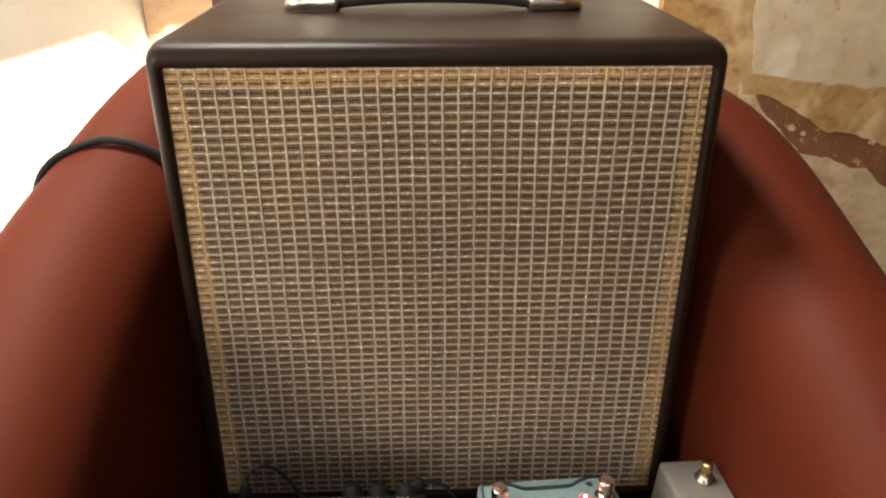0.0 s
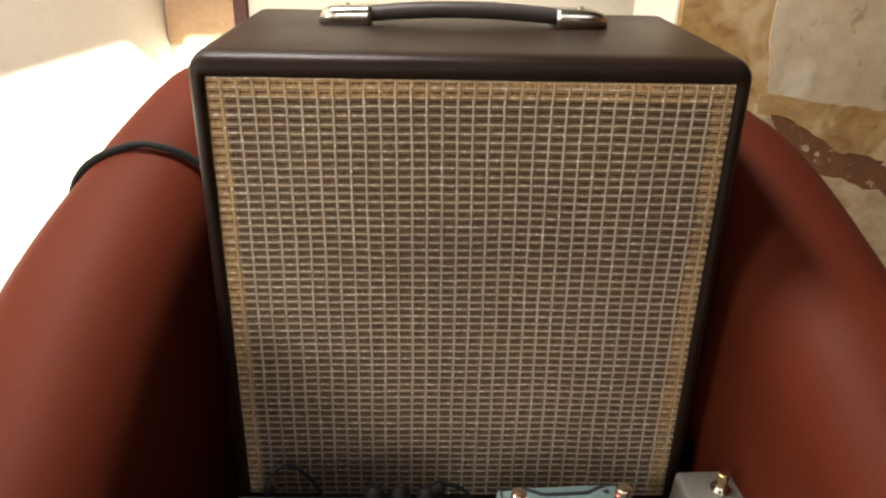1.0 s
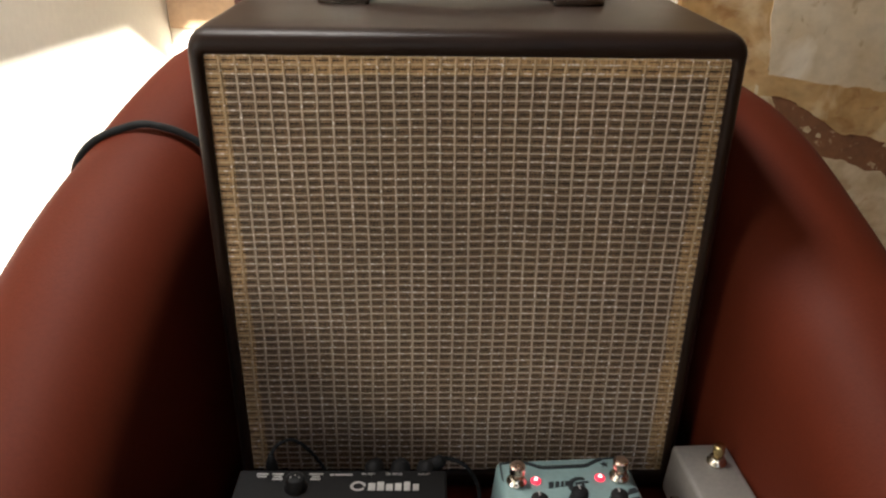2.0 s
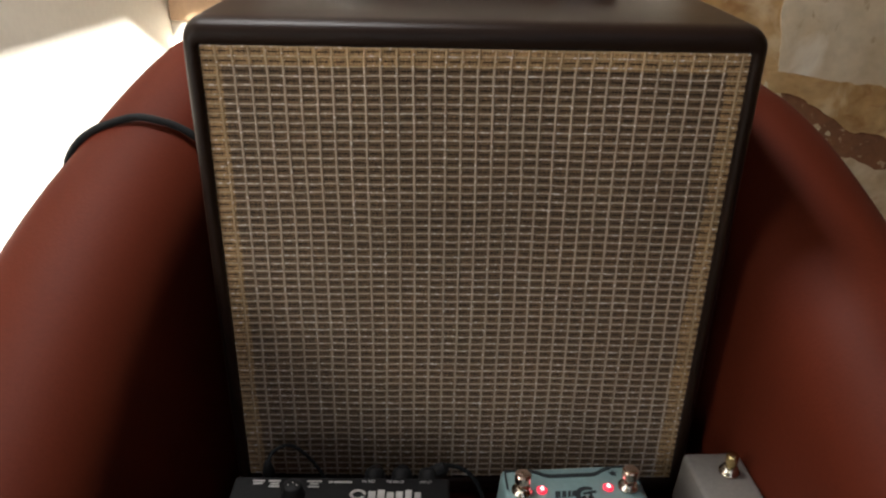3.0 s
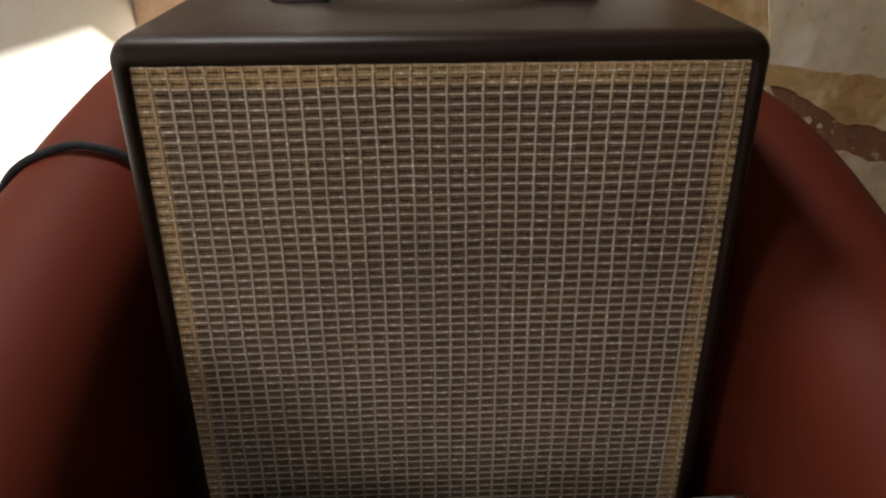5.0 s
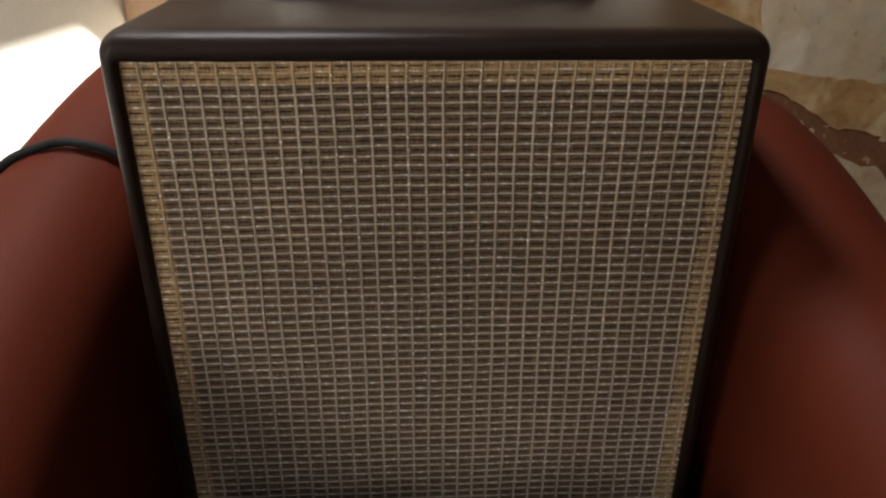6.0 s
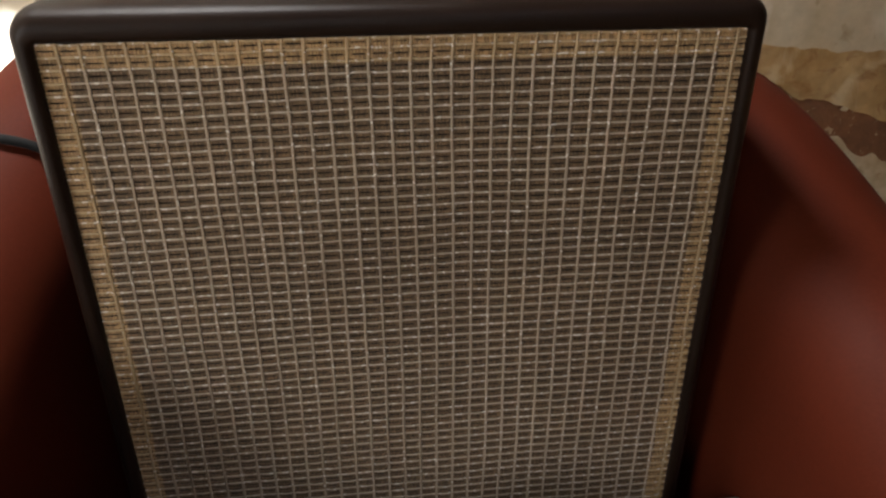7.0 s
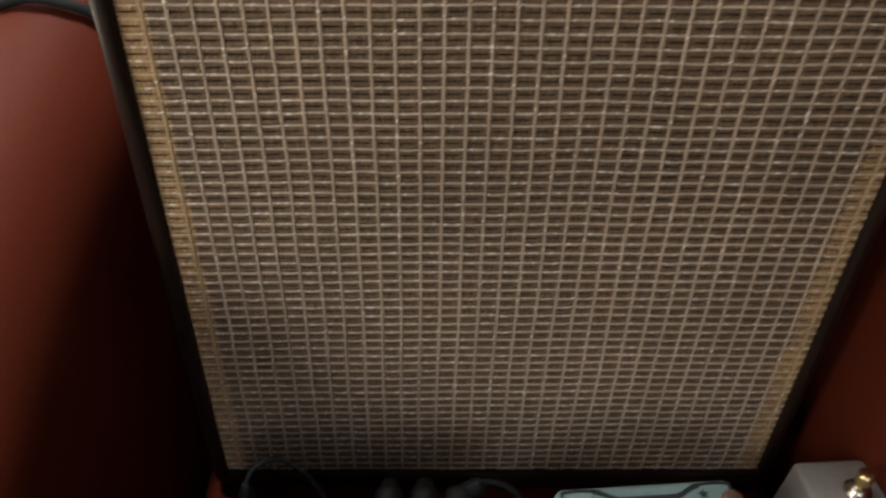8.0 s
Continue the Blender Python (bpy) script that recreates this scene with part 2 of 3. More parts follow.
def tube(points, radius, name, mat, parent=None, label=""):
    """A round cable through the points, as a mesh."""
    pts = [Vector(p) for p in points]
    fine = []
    for i in range(len(pts) - 1):
        p0, p1, p2, p3 = pts[max(i - 1, 0)], pts[i], pts[i + 1], pts[min(i + 2, len(pts) - 1)]
        for k in range(8):
            u = k / 8
            fine.append(0.5 * ((2 * p1) + (p2 - p0) * u + (2 * p0 - 5 * p1 + 4 * p2 - p3) * u * u + (3 * p1 - p0 - 3 * p2 + p3) * u ** 3))
    fine.append(pts[-1])
    verts, faces, n = [], [], 10
    side = Vector((0.3, 0.9, 0.2))
    for i, p in enumerate(fine):
        d = (fine[min(i + 1, len(fine) - 1)] - fine[max(i - 1, 0)]).normalized()
        a = (side - d * side.dot(d)).normalized()
        side = a
        b = d.cross(a)
        verts += [p + radius * (a * math.cos(2 * math.pi * k / n) + b * math.sin(2 * math.pi * k / n)) for k in range(n)]
    for i in range(len(fine) - 1):
        for k in range(n):
            faces.append((i * n + k, i * n + (k + 1) % n, (i + 1) * n + (k + 1) % n, (i + 1) * n + k))
    faces += [tuple(range(n))[::-1], tuple(range((len(fine) - 1) * n, len(fine) * n))]
    return mesh_object(name, verts, faces, mat, parent, True, label)


def rounded_rect(hw, z0, z1, r, seg=6):
    """Points (x, z) round a rectangle with rounded corners."""
    out = []
    for cx, cz, a0 in ((hw - r, z1 - r, 0), (-hw + r, z1 - r, 90), (-hw + r, z0 + r, 180), (hw - r, z0 + r, 270)):
        for i in range(seg + 1):
            a = radians(a0 + 90 * i / seg)
            out.append((cx + r * math.cos(a), cz + r * math.sin(a)))
    return out


def loft(rings, close_first=False, close_last=False, closed=True):
    n = len(rings[0])
    verts = [p for ring in rings for p in ring]
    faces = []
    for i in range(len(rings) - 1):
        for k in range(n if closed else n - 1):
            faces.append((i * n + k, i * n + (k + 1) % n, (i + 1) * n + (k + 1) % n, (i + 1) * n + k))
    if close_first:
        faces.append(tuple(range(n))[::-1])
    if close_last:
        faces.append(tuple(range((len(rings) - 1) * n, len(rings) * n)))
    return verts, faces


# ---- the room ----
XL, XR, YF, YB, CEIL = -0.93, 2.6, -4.0, 2.0, 2.2


def structure(name, bm, mat, label):
    return tagged(part(name, bm, mat), label, "", "", "structure")


# Floor and east wall are unseen; their tones steer the bounced light.
structure("floor", slab(XL - 0.2, XR + 0.2, YF - 0.2, YB + 0.2, -0.1, 0.0), FLOORTILE, "unseen brown floor under the armchair, kept dark to cut bounce")
structure("wall_east", slab(XR, XR + 0.2, YF - 0.2, YB + 0.2, 0.0, CEIL), TAN, "unseen tan side wall closing the room")
structure("wall_north", slab(XL, XR, YB, YB + 0.2, 0.0, CEIL), CREAM, "cream plastered end wall with a painted door")


def joined(pieces):
    """Several slabs as one bmesh."""
    bm = bmesh.new()
    for box in pieces:
        piece = slab(*box)
        tmp = bpy.data.meshes.new("tmp")
        piece.to_mesh(tmp)
        piece.free()
        bm.from_mesh(tmp)
        bpy.data.meshes.remove(tmp)
    return bm


# openings of the assumed side window (along y, and in height) and of the assumed window behind the camera (along x)
SY0, SY1, SZ0, SZ1 = -0.91, -0.45, 0.83, 1.21
WX0, WX1, WZ0, WZ1 = XL + 0.01, 0.2, 1.2, 2.1
structure("wall_west", joined([(XL - 0.2, XL, y0, y1, z0, z1) for y0, y1, z0, z1 in ((YF - 0.2, SY0, 0, CEIL), (SY1, YB + 0.2, 0, CEIL), (SY0, SY1, 0, SZ0), (SY0, SY1, SZ1, CEIL))]), CREAM, "cream plastered wall with a bright sun patch and an assumed low window")
# Unseen south wall, dark to limit the fill from the front.
structure("wall_south", joined([(x0, x1, YF - 0.2, YF, z0, z1) for x0, x1, z0, z1 in ((XL, WX0, 0, CEIL), (WX1, XR, 0, CEIL), (WX0, WX1, 0, WZ0), (WX0, WX1, WZ1, CEIL))]), EARTH, "unseen wall behind the camera, kept dark, with an assumed window opening")


def ceiling():
    """One unseen slab with three made-up openings that shape the sun and daylight."""
    # First and third are cut along the sun's way; the second holds the lamp.
    holes = [(0.298, 0.71, -3.139, -1.229), (-0.62, -0.30, 0.03, 0.51), (0.40, 0.95, -1.21, -0.955)]
    xs = sorted({XL - 0.2, XR + 0.2, *[h[0] for h in holes], *[h[1] for h in holes]})
    ys = sorted({YF - 0.2, YB + 0.2, *[h[2] for h in holes], *[h[3] for h in holes]})
    verts, faces = [], []
    for x0, x1 in zip(xs, xs[1:]):
        for y0, y1 in zip(ys, ys[1:]):
            cx, cy = (x0 + x1) / 2, (y0 + y1) / 2
            if any(h[0] < cx < h[1] and h[2] < cy < h[3] for h in holes):
                continue
            k = len(verts)
            verts += [(x + (0.05 * (y + 1.229) if x == 0.298 and y < -1.229 else 0.0), y, z) for z in (CEIL, CEIL + 0.03) for x, y in ((x0, y0), (x1, y0), (x1, y1), (x0, y1))]
            faces += [(k, k + 1, k + 2, k + 3), (k + 7, k + 6, k + 5, k + 4), (k, k + 4, k + 5, k + 1), (k + 1, k + 5, k + 6, k + 2), (k + 2, k + 6, k + 7, k + 3), (k + 3, k + 7, k + 4, k)]
    ob = mesh_object("ceiling", verts, faces, DARKWOOD)
    return tagged(ob, "unseen dark ceiling, openings added to shape sun patches and daylight", "", "", "structure")


ceiling()


def patch(name, outline, y, thick, mat, parent, rough_edge=0.008, label=""):
    """A layer of plaster with a broken edge, from a few corners of its outline (x, height over the grille's lower edge)."""
    pts = []
    n = len(outline)
    for i in range(n):
        a, b = Vector(outline[i]), Vector(outline[(i + 1) % n])
        steps = max(1, int((b - a).length / 0.012))
        for k in range(steps):
            p = a.lerp(b, k / steps)
            d = noise.noise_vector(Vector((p.x * 22, p.y * 22, y * 90))) + 0.35 * noise.noise_vector(Vector((p.x * 60, p.y * 60, y * 50)))
            if -Z0 + 0.01 < p.y < 1.5 and 0.55 < p.x < 2.5:
                p = p + Vector((d.x, d.y)) * rough_edge
            pts.append(p)
    bm = bmesh.new()
    front = [bm.verts.new((p.x, y, p.y + Z0)) for p in pts]
    back = [bm.verts.new((p.x, y + thick, p.y + Z0)) for p in pts]
    m = len(pts)
    for i in range(m):
        j = (i + 1) % m
        bm.faces.new((front[i], front[j], back[j], back[i]))
    for tri in tessellate_polygon([[Vector((p.x, p.y, 0.0)) for p in pts]]):
        if len(set(tri)) == 3:
            bm.faces.new([front[i] for i in tri])
    return part(name, bm, mat, parent, label)


WY = 1.12
stone_wall = tagged(part("wall_stub", slab(0.53, XR, WY + 0.014, WY + 0.40, 0.0, CEIL, 0.01), TAN), "old wall of brown earth under peeling cream and tan plaster", "", "", "structure")
patch("plaster", [(0.757, 0.200), (0.860, 0.184), (1.055, 0.164), (1.157, 0.162), (2.590, 0.15), (2.590, 1.722), (0.714, 1.722), (0.728, 0.6)], WY, 0.0165, PALE, stone_wall, 0.011, "pale grey lime plaster")
part("plaster", slab(0.533, 0.760, WY + 0.0026, WY + 0.0185, 0.002, CEIL - 0.005, 0.0004, 1), TAN, stone_wall, "tan stained plaster")
patch("plaster", [(0.742, 0.150), (0.800, 0.146), (0.862, 0.120), (0.928, 0.084), (0.983, 0.052), (1.085, 0.043), (1.135, 0.020), (1.190, 0.00), (1.400, -0.03), (2.590, -0.05), (2.590, 0.16), (1.157, 0.175), (1.055, 0.178), (0.860, 0.198), (0.742, 0.215)], WY + 0.0010, 0.016, TAN, stone_wall, 0.011, "tan plaster band")
patch("plaster", [(0.742, -0.46), (2.590, -0.46), (2.590, -0.08), (1.400, -0.14), (1.250, -0.12), (1.190, -0.085), (1.160, -0.100), (1.138, -0.085), (1.118, -0.055), (1.090, -0.045), (0.999, -0.012), (0.914, 0.004), (0.860, 0.052), (0.806, 0.112), (0.775, 0.156), (0.735, 0.180)], WY + 0.0018, 0.016, OLDCREAM, stone_wall, 0.011, "stained cream plaster")

part("reveal", slab(0.523, 0.5295, WY + 0.02, WY + 0.40, 0.0, CEIL - 0.01), CREAM, stone_wall, "cream plastered wall end")
patch("bare_patch", [(0.757, 0.17), (0.870, 0.14), (0.986, 0.075), (1.089, 0.065), (1.138, 0.045), (1.190, 0.03), (1.400, -0.01), (2.580, -0.03), (2.580, -0.10), (1.400, -0.16), (1.190, -0.12), (1.085, -0.07), (0.986, -0.035), (0.899, -0.01), (0.795, 0.07)], WY + 0.0042, 0.0105, EARTH, stone_wall, 0.004, "bare brown earth")
for fx, fz, fr in ((0.884, 0.066, 0.011), (0.918, 0.052, 0.008), (1.095, 0.030, 0.010)):
    patch("plaster_flake", [(fx - fr, fz - 0.4 * fr), (fx + 0.5 * fr, fz - 0.7 * fr), (fx + fr, fz + 0.1 * fr), (fx + 0.2 * fr, fz + 0.9 * fr), (fx - 0.7 * fr, fz + 0.6 * fr)], WY + 0.0026, 0.006, OLDCREAM, stone_wall, 0.006, "cream plaster flake")
tagged(part("wall_panel", slab(XL + 0.004, -0.694, YB - 0.02, YB - 0.002, Z0 + 0.145, 2.17, 0.004), TANWOOD), "tan wooden panel fixed on the end wall", "", "", "structure")


def door():
    d = tagged(part("door_1", slab(-0.645, 0.655, YB - 0.03, YB - 0.003, 0.0, 2.08, 0.003), CREAM), "cream painted double door in a dark red frame", "", "", "structure")
    for x0, x1 in ((-0.691, -0.647), (0.657, 0.676)):
        part("door_frame", slab(x0, x1, YB - 0.05, YB - 0.002, 0.0, 2.14, 0.003), REDWOOD, d, "dark red painted post")
    part("door_frame", slab(-0.691, 0.676, YB - 0.05, YB - 0.002, 2.142, 2.185, 0.003), REDWOOD, d, "dark red painted head")
    part("door_handle", lathe([(0.004, 0), (0.012, 0.004), (0.012, 0.05), (0.004, 0.055)], 12, (0.02, YB - 0.045, 1.0)), NICKEL, d)


door()

# Made-up window, out of view, framing the fill lamp.
window = tagged(part("assumed_window_1", slab(-0.92, 0.2, YF - 0.12, YF - 0.08, 1.16, 1.20, 0.004), REDWOOD), "unseen window assumed in the wall behind, around the fill lamp", "", "", "structure")
for x in (-0.92, -0.42, 0.16):
    part("window_frame", slab(x, x + 0.04, YF - 0.12, YF - 0.08, 1.202, 2.06, 0.003), REDWOOD, window)
part("window_frame", slab(-0.92, 0.2, YF - 0.12, YF - 0.08, 2.062, 2.10, 0.003), REDWOOD, window)


# Assumed window out of view, added around the side lamp.
assumed_side_window = tagged(part("assumed_window_2", slab(XL - 0.12, XL - 0.08, SY0 + 0.002, SY1 - 0.002, SZ0 + 0.002, SZ0 + 0.04, 0.003), REDWOOD), "unseen low window assumed in the side wall, around the side lamp", "", "", "structure")
for y in (SY0 + 0.002, SY1 - 0.037):
    part("window_frame", slab(XL - 0.12, XL - 0.08, y, y + 0.035, SZ0 + 0.042, SZ1 - 0.042, 0.003), REDWOOD, assumed_side_window)
part("window_frame", slab(XL - 0.12, XL - 0.08, SY0 + 0.002, SY1 - 0.002, SZ1 - 0.04, SZ1 - 0.002, 0.003), REDWOOD, assumed_side_window)


# ---- the armchair ----
SEAT = Z0 - 0.028


def ridge(side, y):
    """Outline of the arm as seen from above the seat: distance from the middle and height."""
    if side > 0:
        x = 0.40 - 0.12 * y - 0.2 * y * y
        yy = min(max(y, -0.10), 0.20)
        z = 0.293 + 0.412 * yy + 0.451 * yy ** 2 - 3.367 * yy ** 3
        z += (y - yy) * (0.42 if y < yy else 0.12)
    else:
        x = 0.41 - 0.05 * y - 0.2 * y * y
        yy = min(max(y, -0.12), 0.35)
        z = 0.2997 + 0.316 * yy - 0.433 * yy ** 2 + 0.396 * yy ** 3
        z += (y - yy) * (0.42 if y < yy else 0.1) + 0.09 * max(0.0, y - 0.12)
    return x, z


ARM_R = 0.08


def arm_section(z_ridge, clip):
    """(outward offset from the ridge, world height) from the inner foot over the top to the outer foot."""
    cx, cz = -0.61 * ARM_R, z_ridge - 0.79 * ARM_R
    top = Z0 + cz
    pts = [(cx - ARM_R - 0.004, SEAT - 0.05), (cx - ARM_R - 0.006, SEAT + 0.02)]
    for f in (0.35, 0.65, 0.9):
        pts.append((cx - ARM_R - 0.006 * math.cos(f * 1.5), SEAT + 0.02 + (top - SEAT - 0.02) * f))
    for i in range(13):
        a = math.pi - math.pi * i / 12
        pts.append((cx + ARM_R * math.cos(a), top + ARM_R * math.sin(a)))
    for f in (0.1, 0.3, 0.55, 0.8, 1.0):
        pts.append((cx + ARM_R + 0.05 * math.sin(f * 2.2), top + (0.10 - top) * f))
    pts += [(cx + ARM_R + 0.02, 0.075), (cx - ARM_R + 0.02, 0.075)]
    return [(max(n, clip), z) for n, z in pts]


def armchair():
    chair = thing("armchair", "red-brown leather tub armchair carrying a guitar speaker cabinet", "armchair")
    rings = []
    ys = [-0.44 + 0.02 * i for i in range(38)]

    def arm(side, y):
        x, z = ridge(side, y)
        clip = 0.25 - x if y > -0.03 else -9
        sec = arm_section(z, clip)
        shrink = 1.0
        if y < -0.36:
            shrink = math.sqrt(max(0.02, 1 - ((-0.36 - y) / 0.083) ** 2))
        mid = -0.61 * ARM_R
        return [(side * (x + mid + (n - mid) * shrink), y, 0.3 + (h - 0.3) * (0.55 + 0.45 * shrink)) for n, h in sec]
    for y in ys:
        rings.append(arm(1, y))
    xa, za = ridge(1, ys[-1])
    xb, zb = ridge(-1, ys[-1])
    for i in range(1, 24):
        a = math.pi * i / 24
        f = i / 24
        z = za + (zb - za) * f + 0.045 * math.sin(a)
        rx = xa + (xb - xa) * f
        c, s = math.cos(a), math.sin(a)
        ring = []
        for n, h in arm_section(z, -9):
            if abs(n) > 1:
                n = 0
            rad = n
            px, py = (rx + rad) * c, ys[-1] + (0.21 + rad) * s
            if abs(px) < 0.252 and py < 0.292:
                py = 0.292
            elif py < 0.292 and abs(px) < 0.252:
                px = math.copysign(0.252, px)
            ring.append((px, py, h))
        rings.append(ring)
    for y in reversed(ys):
        rings.append(arm(-1, y))
    verts, faces = loft(rings, True, True, True)
    shell = mesh_object("shell", verts, faces, LEATHER, chair, True, "rounded leather back and arms in one piece")
    bm = slab(-0.262, 0.262, -0.40, 0.285, SEAT - 0.14, SEAT, 0.035, 5)
    bmesh.ops.subdivide_edges(bm, edges=list(bm.edges), cuts=3, use_grid_fill=True)
    part("seat_cushion", bm, LEATHER, chair, "", True)
    part("base_frame", slab(-0.30, 0.30, -0.40, 0.40, 0.08, SEAT - 0.142, 0.01), LEATHER, chair)
    for x in (-0.26, 0.26):
        for y in (-0.34, 0.36):
            part("leg", lathe([(0.016, 0.0), (0.02, 0.01), (0.026, 0.082)], 16, (x, y, 0)), DARKWOOD, chair, "short dark wooden leg")
    return chair


armchair()

# cable over the arm
def arm_point(side, y, n_deg, lift):
    x, z = ridge(side, y)
    a = radians(n_deg)
    return (side * (x - 0.61 * ARM_R + (ARM_R + lift) * math.cos(a)), y, Z0 + z - 0.79 * ARM_R + (ARM_R + lift) * math.sin(a))


cable = tube([(-0.2525, 0.165, 0.70), (-0.262, 0.155, 0.765), (-0.283, 0.143, 0.801), (-0.3055, 0.139, 0.8185), (-0.329, 0.135, 0.8275), (-0.348, 0.134, 0.8295)]
             + [arm_point(-1, y, a, 0.0035) for y, a in ((0.132, 76), (0.131, 60), (0.132, 44), (0.134, 28), (0.138, 12), (0.143, -4))]
             + [(-0.475, 0.150, 0.60), (-0.512, 0.150, 0.40), (-0.53, 0.13, 0.20), (-0.56, 0.09, 0.05), (-0.64, -0.02, 0.0056), (-0.78, -0.4, 0.0056)], 0.0041, "power_cable", CABLE)
tagged(cable, "thick black cable draped over the leather arm", "cable")


# ---- the speaker cabinet ----
def speaker_cabinet():
    cab = thing("speaker_cabinet", "black vinyl covered guitar speaker cabinet with woven grille", "speaker cabinet", (0, 0, Z0))
    rings = []
    #      y      half width  low     high   corner
    lip = ((0.012, 0.2305, -0.0005, GH + 0.0005, 0.004), (0.000, 0.2305, -0.0005, GH + 0.0005, 0.004),
           (-0.0035, 0.2315, -0.0015, GH + 0.0015, 0.005), (-0.005, 0.234, -0.004, GH + 0.004, 0.007),
           (-0.0048, 0.2370, -0.012, GH + 0.0115, 0.010), (-0.0025, 0.2405, -0.020, GH + 0.0165, 0.014),
           (0.002, 0.2432, -0.0245, GH + 0.0195, 0.016), (0.008, 0.2446, -0.027, GH + 0.0213, 0.018),
           (0.016, 0.2450, -0.028, GH + 0.0220, 0.018), (0.15, 0.2450, -0.028, GH + 0.0220, 0.018), (0.268, 0.2450, -0.028, GH + 0.0220, 0.018),
           (0.276, 0.243, -0.026, GH + 0.020, 0.018), (0.280, 0.237, -0.020, GH + 0.014, 0.016))
    for y, hw, lo, hi, r in lip:
        rings.append([(x, y, z) for x, z in rounded_rect(hw, lo, hi, r, 6)])
    verts, faces = loft(rings, False, True)
    mesh_object("body", verts, faces, TOLEX, cab, True, "black pebbled vinyl shell")
    baffle = part("baffle", slab(-0.2300, 0.2300, 0.0035, 0.0115, 0.0, GH), BACKING, cab, "dark board behind the cloth")
    return cab


cab = speaker_cabinet()

COLS, ROWS, PHASE = 33.35, 57, 0.92   # PHASE: the first upright yarn, in cells from the edge
CW, RH = GW / COLS, GH / ROWS
rng = np.random.RandomState(7)
grille = tagged(new("grille"), "woven silver and brown grille cloth, pale frame behind its edge painted in yellow")
grille.parent = cab
grille.empty_display_size = 0.02


def drift_x(u, z):
    """The cloth is not quite straight: its yarns wander a little."""
    return 0.0012 * math.sin(z * 9 + u * 7) + 0.0009 * noise.noise(Vector((u * 14, 0.3, z * 14)))


def drift_z(u, z):
    return 0.0013 * math.sin(u * 8 + 0.7) + 0.0010 * noise.noise(Vector((u * 15, 4.3, z * 15)))


def warp_yarn(i):
    u0 = -GW / 2 + (i + PHASE) * CW
    verts, faces = [], []
    n = ROWS * 2
    for k in range(n + 1):
        z = GH * k / n
        fade = min(1, z / 0.02, (GH - z) / 0.02)
        u = max(-GW / 2 + 0.0012, min(GW / 2 - 0.0012, u0 + drift_x(u0, z) * fade + rng.uniform(-1, 1) * 0.00015))
        w = 0.00105 * (1 + 0.18 * rng.uniform(-1, 1))
        y = -0.0004 + (0.0003 if k % 2 else -0.0001)
        verts += [(u - w, y + 0.0006, z), (u - w * 0.5, y, z), (u + w * 0.5, y, z), (u + w, y + 0.0006, z)]
    for k in range(n):
        for j in range(3):
            a = k * 4 + j
            faces.append((a, a + 1, a + 5, a + 4))
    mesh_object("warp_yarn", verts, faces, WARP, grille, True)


def weft_yarn(r):
    """Pale yarn: it rises in each cell and dips behind the upright yarns."""
    verts, faces = [], []
    seg = 6
    n = int(COLS * seg)
    z0 = max(0.0010, min(GH - 0.0010, r * RH))
    lift = 0.0
    for k in range(n + 1):
        u = -GW / 2 + GW * k / n
        ph = ((u + GW / 2) / CW - PHASE) % 1.0
        if k % seg == 1:
            lift = rng.uniform(-1, 1)
        arch = math.sin(math.pi * ph)
        z = z0 + (drift_z(u, z0) if 0 < r < ROWS else 0) + 0.00045 * arch * (0.6 + lift)
        y = 0.0005 - 0.0007 * arch + 0.0002 * lift * arch
        h = 0.00060 + 0.00020 * arch * (1 + 0.5 * lift)
        z = max(h + 0.0001, min(GH - h - 0.0001, z))
        verts += [(u, y + 0.0008, z - h), (u, y, z - h * 0.4), (u, y, z + h * 0.4), (u, y + 0.0008, z + h)]
    for k in range(n):
        for j in range(3):
            a = k * 4 + j
            faces.append((a, a + 4, a + 5, a + 1))
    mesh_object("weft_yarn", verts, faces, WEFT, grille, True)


def brown_yarn(r):
    """Two brown strands fill each row, with a dark slit between them."""
    verts, faces = [], []
    seg = 8
    n = int(COLS * seg)
    for strand in (0.295, 0.705):
        base = len(verts)
        for k in range(n + 1):
            u = -GW / 2 + GW * k / n
            ph = ((u + GW / 2) / CW - PHASE) % 1.0
            arch = math.sin(math.pi * ph)
            zc = (r + strand) * RH + drift_z(u, r * RH) + (0.0006 if strand > 0.5 else -0.0006) * (min(1.0, max(0.0, (arch - 0.35) * 4)) - 0.3)
            h = 0.00155 + 0.00010 * rng.uniform(-1, 1)
            zc = max(h, min(GH - h, zc))
            y = 0.0008 - 0.0003 * arch
            verts += [(u, y + 0.0010, zc - h), (u, y, zc - h * 0.5), (u, y, zc + h * 0.5), (u, y + 0.0010, zc + h)]
        for k in range(n):
            for j in range(3):
                a = base + k * 4 + j
                faces.append((a, a + 4, a + 5, a + 1))
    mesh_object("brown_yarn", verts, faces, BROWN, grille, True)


for i in range(33):
    warp_yarn(i)
for r in range(ROWS + 1):
    weft_yarn(r)
for r in range(ROWS):
    brown_yarn(r)


